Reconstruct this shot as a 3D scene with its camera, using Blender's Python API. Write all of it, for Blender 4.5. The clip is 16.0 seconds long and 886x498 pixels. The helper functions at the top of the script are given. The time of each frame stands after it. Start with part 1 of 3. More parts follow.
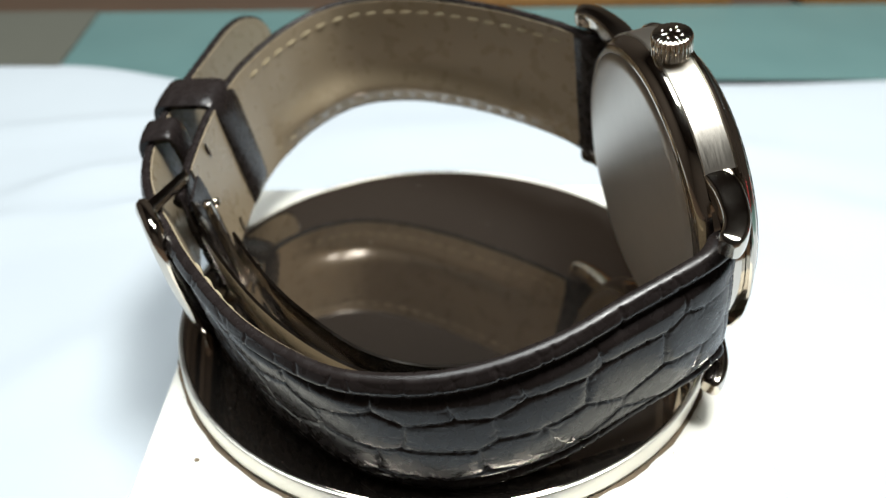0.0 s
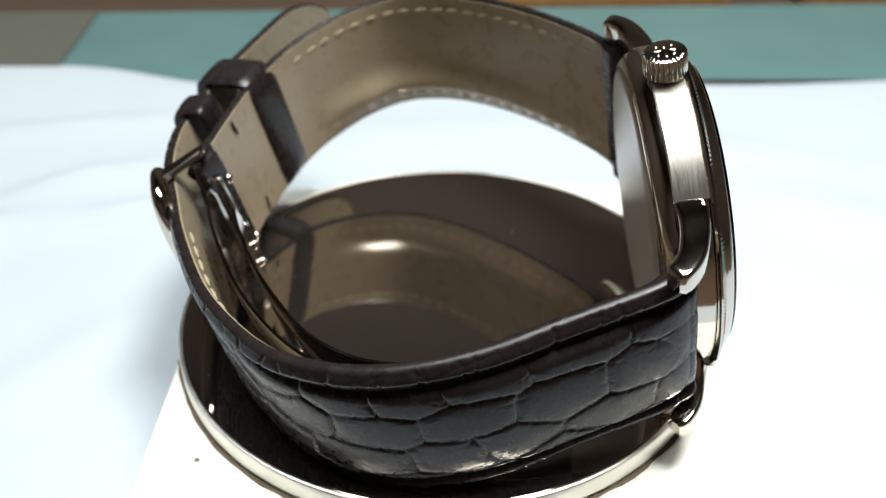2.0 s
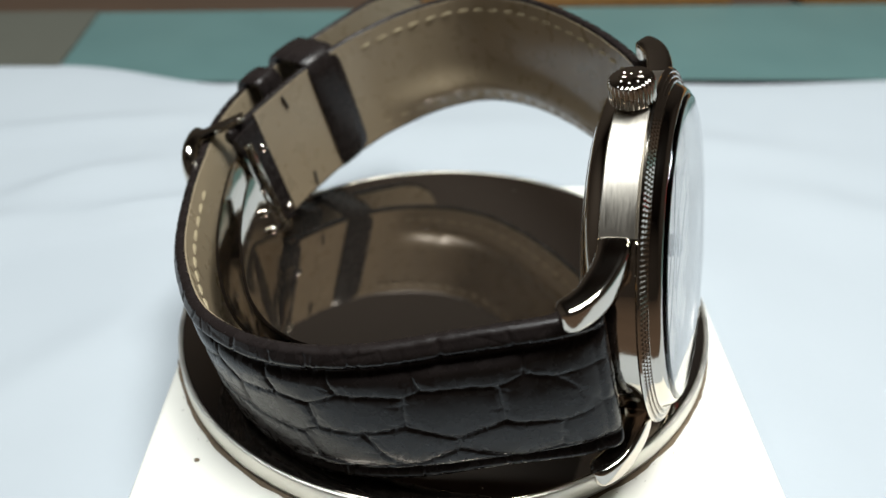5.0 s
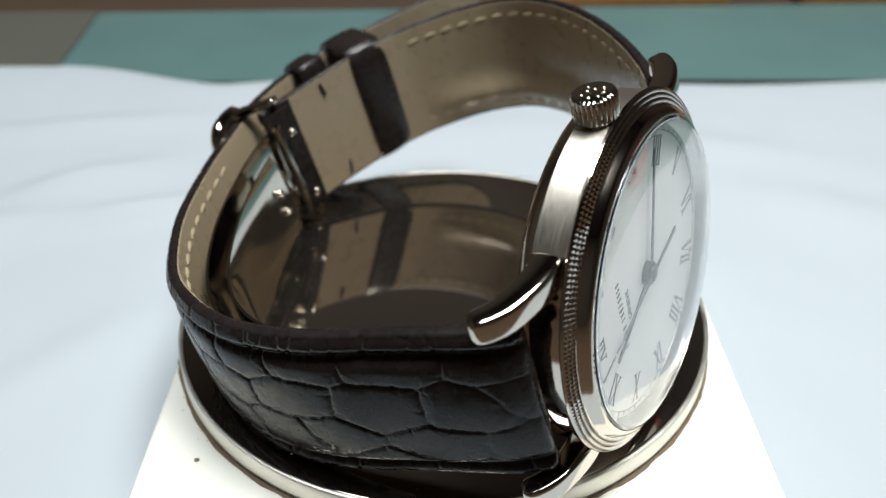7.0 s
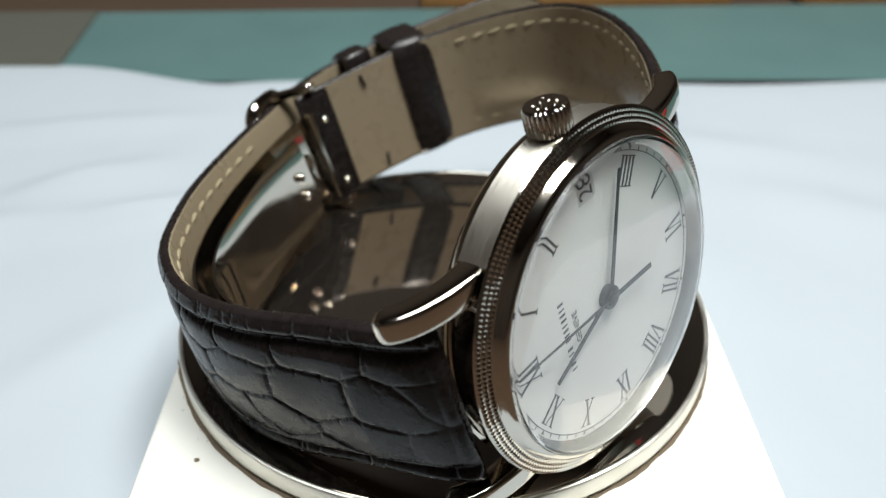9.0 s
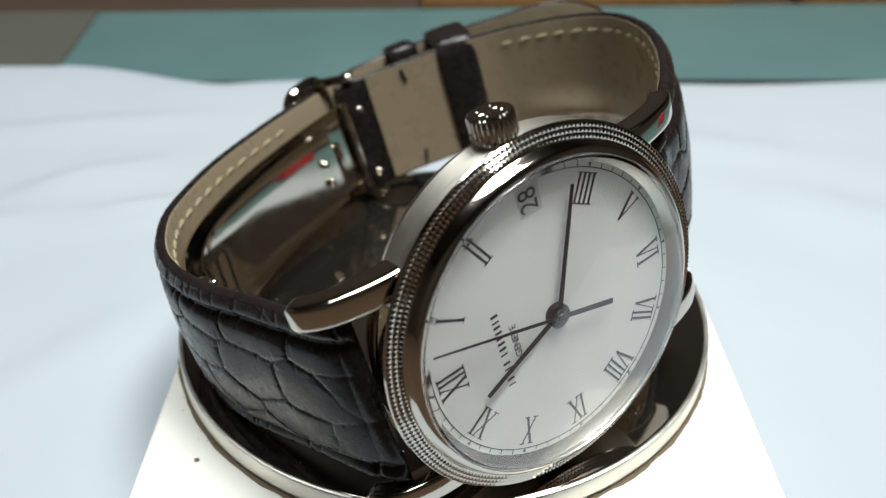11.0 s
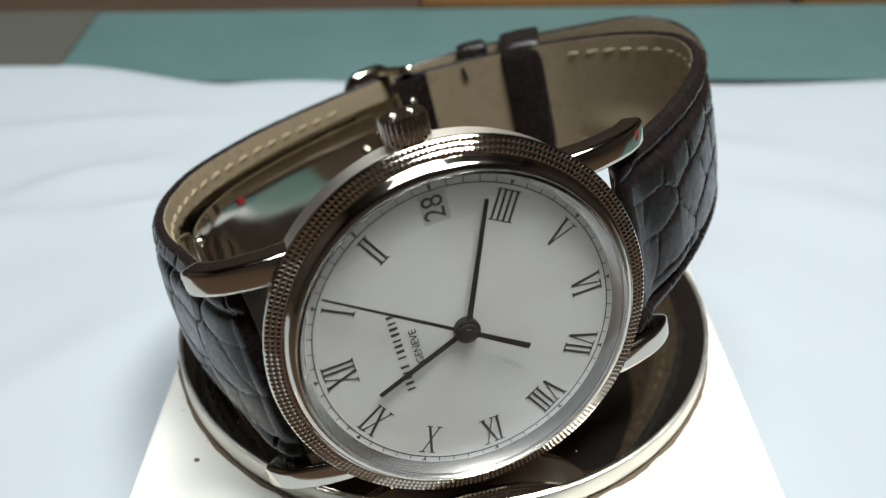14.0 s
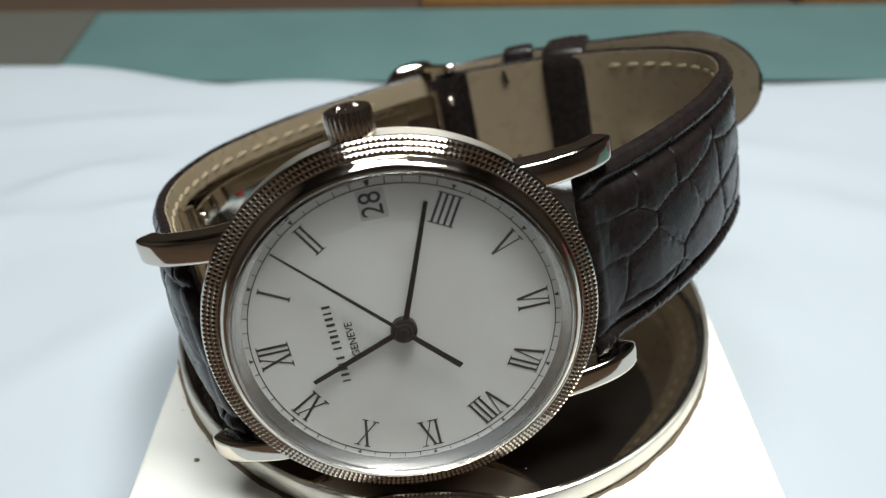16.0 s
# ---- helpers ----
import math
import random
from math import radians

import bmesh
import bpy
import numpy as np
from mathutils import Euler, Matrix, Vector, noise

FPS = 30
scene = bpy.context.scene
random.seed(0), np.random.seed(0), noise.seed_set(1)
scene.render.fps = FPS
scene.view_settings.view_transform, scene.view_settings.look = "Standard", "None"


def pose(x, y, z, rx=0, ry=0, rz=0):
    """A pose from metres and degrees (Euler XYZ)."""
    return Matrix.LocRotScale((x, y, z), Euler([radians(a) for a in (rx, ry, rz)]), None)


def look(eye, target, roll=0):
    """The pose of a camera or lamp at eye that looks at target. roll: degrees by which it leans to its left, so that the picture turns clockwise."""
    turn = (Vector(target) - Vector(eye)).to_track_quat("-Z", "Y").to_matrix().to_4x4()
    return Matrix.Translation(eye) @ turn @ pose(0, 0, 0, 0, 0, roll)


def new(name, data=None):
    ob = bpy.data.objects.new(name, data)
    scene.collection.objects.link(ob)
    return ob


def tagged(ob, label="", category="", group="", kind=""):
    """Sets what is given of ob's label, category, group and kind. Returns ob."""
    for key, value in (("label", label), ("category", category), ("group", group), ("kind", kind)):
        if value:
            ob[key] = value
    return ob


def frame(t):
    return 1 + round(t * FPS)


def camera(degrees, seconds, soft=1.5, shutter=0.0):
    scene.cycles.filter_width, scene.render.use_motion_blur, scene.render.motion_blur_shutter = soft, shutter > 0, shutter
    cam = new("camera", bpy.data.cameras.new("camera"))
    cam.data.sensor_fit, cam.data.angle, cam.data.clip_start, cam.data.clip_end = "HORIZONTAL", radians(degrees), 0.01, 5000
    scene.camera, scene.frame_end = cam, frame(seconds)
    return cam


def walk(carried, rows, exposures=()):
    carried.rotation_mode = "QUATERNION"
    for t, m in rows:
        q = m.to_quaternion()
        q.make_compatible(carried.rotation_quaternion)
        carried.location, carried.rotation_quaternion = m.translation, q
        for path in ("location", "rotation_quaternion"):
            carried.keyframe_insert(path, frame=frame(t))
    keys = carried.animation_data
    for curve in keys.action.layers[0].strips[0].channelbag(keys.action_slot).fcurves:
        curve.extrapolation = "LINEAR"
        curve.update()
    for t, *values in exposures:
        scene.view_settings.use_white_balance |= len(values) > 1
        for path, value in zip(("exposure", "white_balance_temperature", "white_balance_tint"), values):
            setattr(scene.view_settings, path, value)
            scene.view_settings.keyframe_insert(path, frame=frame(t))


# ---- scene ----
MM = 0.001
# ---- camera ----
cam = camera(55.81, 16.0, soft=1.3)
cam.data.dof.use_dof, cam.data.dof.focus_distance, cam.data.dof.aperture_fstop = True, 0.073, 30.0
EYE = Vector((0.0, -0.07883, 0.06165))
AIM = EYE + Vector((0.00063, 0.82203, -0.56945))
walk(cam, [(0.0, look(EYE, AIM, -0.64)), (16.0, look(EYE, AIM, -0.64))],
     exposures=[(0.0, 0.40), (2.9, 0.40), (3.5, 0.0), (16.0, 0.0)])

# ---- light ----
world = bpy.data.worlds.new("room_ambient")
world.use_nodes = True
world.node_tree.nodes["Background"].inputs[0].default_value = (0.75, 0.85, 1.0, 1)
world.node_tree.nodes["Background"].inputs[1].default_value = 0.15
scene.world = world


def lamp(name, at, aim, w, h, watts, colour):
    data = bpy.data.lights.new(name, "AREA")
    data.shape, data.size, data.size_y, data.energy, data.color = "RECTANGLE", w, h, watts, colour
    ob = new(name, data)
    ob.matrix_world = look(at, aim)
    return ob


lamp("desk_lamp_light", (0.072, -0.025, 0.335), (0.02, 0.0, 0.0), 0.105, 0.08, 1.40, (0.985, 1.0, 0.965))
lamp("ceiling_lamp_light", (-0.22, 0.12, 1.66), (-0.22, 0.12, 0.0), 0.7, 0.7, 22.0, (0.95, 1.0, 1.0))


# ---- materials ----
def material(name, base, rough=0.5, metal=0.0, vary=0.1, scale=200.0, bump=0.0, bump_scale=900.0, rough_vary=0.0,
             stretch=(1, 1, 1), coat=0.0, spec=0.5, second=None, second_scale=40.0):
    """Principled surface with two scales of noise on colour and roughness, and a fine bump."""
    m = bpy.data.materials.new(name)
    m.use_nodes = True
    t = m.node_tree
    n, l = t.nodes, t.links
    p = n["Principled BSDF"]
    p.inputs["Metallic"].default_value = metal
    p.inputs["Roughness"].default_value = rough
    p.inputs["Specular IOR Level"].default_value = spec
    p.inputs["Coat Weight"].default_value = coat
    p.inputs["Coat Roughness"].default_value = 0.08
    co = n.new("ShaderNodeTexCoord")
    mp = n.new("ShaderNodeMapping")
    mp.inputs["Scale"].default_value = stretch
    l.new(co.outputs["Object"], mp.inputs[0])
    fine = n.new("ShaderNodeTexNoise")
    fine.inputs["Scale"].default_value, fine.inputs["Detail"].default_value = scale, 6
    l.new(mp.outputs[0], fine.inputs["Vector"])
    broad = n.new("ShaderNodeTexNoise")
    broad.inputs["Scale"].default_value, broad.inputs["Detail"].default_value = second_scale, 3
    l.new(mp.outputs[0], broad.inputs["Vector"])
    lo = [c * (1 - vary) for c in base]
    hi = [min(1, c * (1 + vary)) for c in base]
    ramp = n.new("ShaderNodeMix")
    ramp.data_type = "RGBA"
    ramp.inputs[6].default_value, ramp.inputs[7].default_value = (*lo, 1), (*hi, 1)
    l.new(fine.outputs["Fac"], ramp.inputs[0])
    mix = n.new("ShaderNodeMix")
    mix.data_type = "RGBA"
    mix.inputs[7].default_value = (*(second or base), 1)
    mr = n.new("ShaderNodeMapRange")
    mr.inputs[1].default_value, mr.inputs[2].default_value, mr.inputs[4].default_value = 0.45, 0.7, 0.6 if second else 0.3
    l.new(broad.outputs["Fac"], mr.inputs[0])
    l.new(mr.outputs[0], mix.inputs[0])
    l.new(ramp.outputs[2], mix.inputs[6])
    l.new(mix.outputs[2], p.inputs["Base Color"])
    if rough_vary:
        rr = n.new("ShaderNodeMapRange")
        rr.inputs[1].default_value, rr.inputs[2].default_value = 0.3, 0.7
        rr.inputs[3].default_value, rr.inputs[4].default_value = max(0.01, rough - rough_vary), rough + rough_vary
        l.new(fine.outputs["Fac"], rr.inputs[0])
        l.new(rr.outputs[0], p.inputs["Roughness"])
    if bump:
        bn = n.new("ShaderNodeTexNoise")
        bn.inputs["Scale"].default_value, bn.inputs["Detail"].default_value = bump_scale, 5
        l.new(mp.outputs[0], bn.inputs["Vector"])
        bp = n.new("ShaderNodeBump")
        bp.inputs["Strength"].default_value, bp.inputs["Distance"].default_value = bump, 0.0002
        l.new(bn.outputs["Fac"], bp.inputs["Height"])
        l.new(bp.outputs[0], p.inputs["Normal"])
    return m


M_STEEL = material("polished_steel", (0.64, 0.59, 0.52), 0.09, 1.0, 0.03, 400, rough_vary=0.03)
M_BRUSHED = material("brushed_steel", (0.70, 0.66, 0.59), 0.44, 1.0, 0.10, 500, bump=0.12, bump_scale=700, rough_vary=0.06, stretch=(1, 1, 16))
M_SATIN = material("satin_steel_back", (0.54, 0.51, 0.47), 0.32, 1.0, 0.05, 500, bump=0.08, bump_scale=2500)
M_LEATHER = material("black_alligator_leather", (0.0138, 0.0108, 0.0104), 0.27, 0, 0.35, 900, bump=0.06, bump_scale=2200, rough_vary=0.08, coat=0.0, spec=0.23, second=(0.017, 0.0128, 0.0118), second_scale=120)
M_LINING = material("taupe_calf_lining", (0.265, 0.215, 0.145), 0.29, 0, 0.05, 500, rough_vary=0.04, second=(0.245, 0.195, 0.13), second_scale=40)
M_CREAM = material("cream_cut_edge", (0.42, 0.35, 0.25), 0.6, 0, 0.15, 1500, bump=0.3, bump_scale=4000)
M_THREAD = material("beige_thread", (0.36, 0.30, 0.19), 0.6, 0, 0.2, 3000, bump=0.5, bump_scale=6000)
M_DIAL = material("white_pearl_dial", (0.50, 0.515, 0.50), 0.33, 0, 0.02, 500, coat=0.35, bump=0.02, bump_scale=3000, second=(0.445, 0.432, 0.425), second_scale=110)
M_INK = material("dark_grey_print", (0.03, 0.03, 0.033), 0.45, 0, 0.2, 2000)
M_HAND = material("blackened_steel_pointer", (0.035, 0.033, 0.034), 0.28, 0.6, 0.1, 2000)
M_DATE = material("date_disc_grey", (0.36, 0.36, 0.35), 0.5, 0, 0.04, 900)
M_REHAUT = material("silvered_ring", (0.60, 0.59, 0.56), 0.26, 1.0, 0.03, 800)
M_MIRROR = material("dark_mirror_plate", (0.44, 0.385, 0.335), 0.03, 0.98, 0.03, 300, rough_vary=0.014)
M_RIM = material("bright_chrome_rim", (0.80, 0.78, 0.72), 0.42, 1.0, 0.07, 500, rough_vary=0.08, bump=0.05, bump_scale=1500)
M_BLOCK = material("white_plastic", (0.87, 0.86, 0.80), 0.38, 0, 0.02, 250, bump=0.03, bump_scale=1500, second=(0.84, 0.83, 0.76), second_scale=25)
M_CLOTH = material("white_paper_cloth", (0.405, 0.447, 0.485), 0.75, 0, 0.03, 60, bump=0.1, bump_scale=700, second=(0.38, 0.422, 0.463), second_scale=12)
M_MAT = material("teal_mat", (0.084, 0.160, 0.157), 0.55, 0, 0.10, 60, bump=0.1, bump_scale=500, second=(0.105, 0.185, 0.178), second_scale=18)
M_BEIGE = material("beige_card", (0.076, 0.077, 0.061), 0.6, 0, 0.06, 80, bump=0.1, bump_scale=500)
M_DESK = material("dark_brown_desk", (0.07, 0.045, 0.03), 0.4, 0, 0.3, 30, bump=0.1, bump_scale=200, stretch=(1, 8, 1))
M_WOOD = material("orange_brown_wood", (0.30, 0.145, 0.045), 0.4, 0, 0.3, 40, bump=0.1, bump_scale=200, stretch=(8, 1, 1))
M_WALL = material("dim_wall_paint", (0.14, 0.107, 0.085), 0.8, 0, 0.08, 6, bump=0.05, bump_scale=80)
M_DUST = material("grey_dust", (0.42, 0.40, 0.37), 0.9, 0, 0.3, 3000)
M_RED = material("red_card", (0.62, 0.045, 0.05), 0.45, 0, 0.08, 300, bump=0.05, bump_scale=900)
M_DIRT = material("brown_dirt", (0.16, 0.12, 0.08), 0.9, 0, 0.4, 2000)


def brushed_round(m):
    """Hairlines that run round the case: gloss drawn out across them."""
    n, l = m.node_tree.nodes, m.node_tree.links
    p = n["Principled BSDF"]
    tan = n.new("ShaderNodeTangent")
    tan.direction_type, tan.axis = "RADIAL", "Z"
    l.new(tan.outputs[0], p.inputs["Tangent"])
    p.inputs["Anisotropic"].default_value, p.inputs["Anisotropic Rotation"].default_value = 0.65, 0.25


brushed_round(M_BRUSHED)


def glass(name):
    m = bpy.data.materials.new(name)
    m.use_nodes = True
    p = m.node_tree.nodes["Principled BSDF"]
    p.inputs["Base Color"].default_value = (1, 1, 1, 1)
    p.inputs["Roughness"].default_value = 0.0
    p.inputs["Transmission Weight"].default_value = 1.0
    p.inputs["IOR"].default_value = 1.5
    return m


M_GLASS = glass("sapphire_crystal")


# ---- mesh tools ----
def link_mesh(name, bm, mat, parent=None, label="", smooth=True, angle=35):
    me = bpy.data.meshes.new(name)
    bmesh.ops.recalc_face_normals(bm, faces=bm.faces)
    for f in bm.faces:
        f.smooth = smooth
    if smooth:
        for e in bm.edges:
            if len(e.link_faces) == 2 and e.calc_face_angle(0) > radians(angle):
                e.smooth = False
    bm.to_mesh(me)
    bm.free()
    me.materials.append(mat)
    ob = new(name, me)
    if parent is not None:
        ob.parent = parent
    if label:
        tagged(ob, label)
    return ob


def part(name, bm, mat, parent, label="", smooth=True, angle=35):
    return link_mesh(name, bm, mat, parent, label, smooth, angle)


def lathe(profile, seg=128, closed=False):
    """Turn (radius, height) pairs in mm about z."""
    bm = bmesh.new()
    rings = []
    for r, z in profile:
        if r < 1e-6:
            rings.append([bm.verts.new((0, 0, z * MM))])
        else:
            rings.append([bm.verts.new((r * MM * math.cos(2 * math.pi * i / seg), r * MM * math.sin(2 * math.pi * i / seg), z * MM)) for i in range(seg)])
    pairs = list(zip(rings, rings[1:]))
    if closed:
        pairs.append((rings[-1], rings[0]))
    for a, b in pairs:
        for i in range(seg):
            j = (i + 1) % seg
            if len(a) == 1 and len(b) > 1:
                bm.faces.new((a[0], b[i], b[j]))
            elif len(b) == 1 and len(a) > 1:
                bm.faces.new((a[i], b[0], a[j]))
            elif len(a) > 1:
                bm.faces.new((a[i], b[i], b[j], a[j]))
    return bm


def arc(profile, a0, a1, seg=48):
    """A closed (radius, height) outline in mm swept about z between two angles, with flat ends."""
    grid = []
    for i in range(seg + 1):
        a = radians(a0 + (a1 - a0) * i / seg)
        grid.append([(r * math.cos(a) * MM, r * math.sin(a) * MM, z * MM) for r, z in profile])
    return sheet_mesh(grid, wrap=True)


def box(bm, x0, x1, y0, y1, z0, z1, m=None):
    v = [bm.verts.new((x * MM, y * MM, z * MM)) for x in (x0, x1) for y in (y0, y1) for z in (z0, z1)]
    for f in ((0, 1, 3, 2), (4, 6, 7, 5), (0, 4, 5, 1), (2, 3, 7, 6), (0, 2, 6, 4), (1, 5, 7, 3)):
        bm.faces.new([v[i] for i in f])
    if m is not None:
        bmesh.ops.transform(bm, matrix=m, verts=v)
    return v


def bevelled(bm, width, segments=2):
    bmesh.ops.bevel(bm, geom=list(bm.edges), offset=width * MM, segments=segments, profile=0.5, affect="EDGES")
    return bm


def prism(bm, outline, z0, z1):
    """An upright slab over an outline of (x, y) in mm, run anticlockwise."""
    lo = [bm.verts.new((x * MM, y * MM, z0 * MM)) for x, y in outline]
    hi = [bm.verts.new((x * MM, y * MM, z1 * MM)) for x, y in outline]
    bm.faces.new(hi)
    bm.faces.new(lo[::-1])
    for i in range(len(lo)):
        j = (i + 1) % len(lo)
        bm.faces.new((lo[i], lo[j], hi[j], hi[i]))


def spline(points, step=0.25):
    """Points along a Catmull-Rom curve through (a, b) pairs, evenly spaced in mm, with left-hand normals."""
    p = np.array(points, float)
    p = np.vstack([2 * p[0] - p[1], p, 2 * p[-1] - p[-2]])
    out = []
    for i in range(1, len(p) - 2):
        for s in np.linspace(0, 1, 40, endpoint=False):
            a, b, c, d = p[i - 1:i + 3]
            out.append(0.5 * (2 * b + (c - a) * s + (2 * a - 5 * b + 4 * c - d) * s ** 2 + (3 * b - a - 3 * c + d) * s ** 3))
    out.append(p[-2])
    out = np.array(out)
    length = np.concatenate([[0], np.cumsum(np.hypot(*np.diff(out, axis=0).T))])
    n = max(2, int(length[-1] / step) + 1)
    s = np.linspace(0, length[-1], n)
    q = np.stack([np.interp(s, length, out[:, 0]), np.interp(s, length, out[:, 1])], 1)
    tan = np.gradient(q, axis=0)
    tan /= np.hypot(*tan.T)[:, None]
    return s, q, np.stack([-tan[:, 1], tan[:, 0]], 1)


def sheet_mesh(grid, wrap=False, ends=True):
    """Faces over a grid of points [row][column] (metres); wrap closes each row into a tube."""
    bm = bmesh.new()
    rows = [[bm.verts.new(p) for p in row] for row in grid]
    m = len(rows[0])
    for a, b in zip(rows, rows[1:]):
        for j in range(m if wrap else m - 1):
            k = (j + 1) % m
            bm.faces.new((a[j], a[k], b[k], b[j]))
    if wrap and ends:
        bm.faces.new(rows[0][::-1])
        bm.faces.new(rows[-1])
    return bm


def grid_object(name, g, mat, parent):
    """A closed tube over an array of rings [row, column, xyz], made in one go."""
    rows, m, _ = g.shape
    i, j = np.meshgrid(np.arange(rows - 1), np.arange(m), indexing="ij")
    k = (j + 1) % m
    quads = np.stack([i * m + j, i * m + k, (i + 1) * m + k, (i + 1) * m + j], -1).reshape(-1, 4)
    faces = quads.tolist() + [list(range(m))[::-1], list(range((rows - 1) * m, rows * m))]
    me = bpy.data.meshes.new(name)
    me.from_pydata(g.reshape(-1, 3).tolist(), [], faces)
    me.polygons.foreach_set("use_smooth", np.ones(len(faces), bool))
    me.materials.append(mat)
    ob = new(name, me)
    ob.parent = parent
    return ob


def band(path, half, thick, offset=0.0, step=0.5, round_edge=0.25, across=9):
    """A plain strip with soft edges swept along a plan path (y, z in mm), width along x."""
    s, q, nrm = spline(path, step)
    grid = []
    for i in range(len(s)):
        f = s[i] / s[-1]
        h = half(f) if callable(half) else half
        ring = []
        for side in (1, -1):
            for j in range(across):
                u = (-h + 2 * h * j / (across - 1)) * side
                edge = max(0.0, abs(u) - (h - round_edge)) / round_edge
                t = thick / 2 * side * (1 - 0.6 * edge ** 2)
                y, z = q[i] + nrm[i] * (offset + t)
                ring.append((u * MM, y * MM, z * MM))
        grid.append(ring)
    return sheet_mesh(grid, wrap=True)


# ---- the room and the table ----
TABLE = -14.0
K = 0.8254  # the far things shrink with the height of the eye over the table


def slab(name, x0, x1, y0, y1, z0, z1, mat, label="", bevel=0.0, kind="structure", category=""):
    bm = bmesh.new()
    box(bm, x0, x1, y0, y1, z0, z1)
    if bevel:
        bevelled(bm, bevel)
    ob = link_mesh(name, bm, mat, None, "", bool(bevel))
    return tagged(ob, label, category, kind=kind)


def room():
    slab("floor", -1600, 1600, -1600, 1600, -800, -770, M_DESK, "dark brown floor of the dim room")
    slab("ceiling", -1600, 1600, -1600, 1600, 1700, 1730, M_WALL, "plain dim ceiling")
    slab("wall_north", -1600, 1600, 1600, 1650, -770, 1700, M_WALL, "plain dim brown wall")
    slab("wall_south", -1600, 1600, -1650, -1600, -770, 1700, M_WALL, "plain dim brown wall")
    slab("wall_east", 1600, 1650, -1600, 1600, -770, 1700, M_WALL, "plain dim brown wall")
    slab("wall_west", -1650, -1600, -1600, 1600, -770, 1700, M_WALL, "plain dim brown wall")


def desk():
    ob = new("desk")
    ob.location = (0, 0, -0.77)
    tagged(ob, "dark brown wooden desk under the teal mat", "desk")
    bm = bmesh.new()
    box(bm, -700, 700, -500, 420, 724, 754)
    part("desktop", bevelled(bm, 3), M_DESK, ob)
    for x in (-660, 610):
        for y in (-460, 340):
            bm = bmesh.new()
            box(bm, x, x + 50, y, y + 50, 0, 724)
            part("leg", bevelled(bm, 2), M_DESK, ob)


def mats():
    slab("cutting_mat", -215, 347, -45, 145.5, TABLE - 2, TABLE, M_MAT, "matt teal desk mat lying on the desk", 0.6, "", "mat")
    bm = bmesh.new()
    prism(bm, [(-210, 110.0), (-89.1, 106.7), (-92.0, 143.0), (-92.2, 144.8), (-210, 144.8)], TABLE + 0.01, TABLE + 0.5)
    tagged(link_mesh("card_sheet", bm, M_BEIGE, smooth=False), "grey-beige sheet of card lying on the teal mat", "card")
    for x0, x1 in ((-5, 80), (99, 207)):
        bm = bmesh.new()
        box(bm, x0, x1, 146.5, 235, TABLE - 2, TABLE + 4)
        tagged(link_mesh("wooden_board", bevelled(bm, 1.5), M_WOOD), "orange-brown wooden board behind the teal mat", "board", "boards behind the mat")
    bm = bmesh.new()
    box(bm, -14, 14, -9, 9, 0, 24)
    ob = link_mesh("red_box", bevelled(bm, 0.8), M_RED)
    ob.matrix_world = pose(0.18, 0.045, (TABLE + 0.02) * MM, 0, 0, 35)
    tagged(ob, "small red cardboard box standing on the teal mat", "box")


def cloth():
    """White sheet with a wavy far edge and low soft folds, larger at the left."""
    def far_edge(x):
        e = 132 + 1.5 * math.sin(x / 17.0)
        if x < -58:
            e += 17 * (1 - math.exp(-((x + 58) / 34) ** 2))
        if x > 60:
            e -= 2 + 0.02 * (x - 60)
        if -58 < x < -15:
            e += 3.5 * math.sin((x + 58) / 43 * math.pi)
        return e

    nx, ny = 150, 130
    folds = ((-78, 78, 0.5, 16, 5, 2.6), (-62, 66, 0.35, 18, 4, 2.0), (-95, 55, 0.6, 24, 6, 2.4), (-88, 105, 0.15, 26, 5, 1.8), (62, 90, -0.3, 26, 7, 1.4),
             (85, 60, -0.5, 30, 8, 1.6), (-60, 22, 0.9, 22, 6, 1.2), (0, 100, 0.05, 30, 8, 1.2))
    top, low = [], []
    for j in range(ny):
        g = j / (ny - 1)
        ra, rb = [], []
        for i in range(nx):
            x = -230 + 380 * i / (nx - 1)
            y = -48 + (far_edge(x) + 48) * g
            z = 0.5 + 0.5 * noise.noise((x / 40, y / 40, 0.0)) + 0.15 * noise.noise((x / 9, y / 14, 3.0))
            for fx, fy, ang, length, width, height in folds:
                dx, dy = x - fx, y - fy
                a, b = dx * math.cos(ang) + dy * math.sin(ang), -dx * math.sin(ang) + dy * math.cos(ang)
                z += height * math.exp(-(a / length) ** 2 - (b / width) ** 2)
            d = math.hypot(max(0, abs(x * K - 0.7) - 34), max(0, abs(y * K - 13.76 + 1.5) - 34))
            z = 0.45 + (max(z, 0.1) * min(1.0, d / 12))
            edge = min(1.0, (far_edge(x) - y) / 6)
            z = 0.16 + (z - 0.16) * edge
            px, py = x * K * MM, (y * K - 13.76) * MM
            ra.append((px, py, (TABLE + z) * MM))
            rb.append((px, py, (TABLE + z - 0.14) * MM))
        top.append(ra)
        low.append(rb)
    rings = [a + b[::-1] for a, b in zip(top, low)]
    tagged(link_mesh("white_cloth", sheet_mesh(rings, wrap=True), M_CLOTH, angle=60), "creased white cloth spread over the teal mat", "cloth")


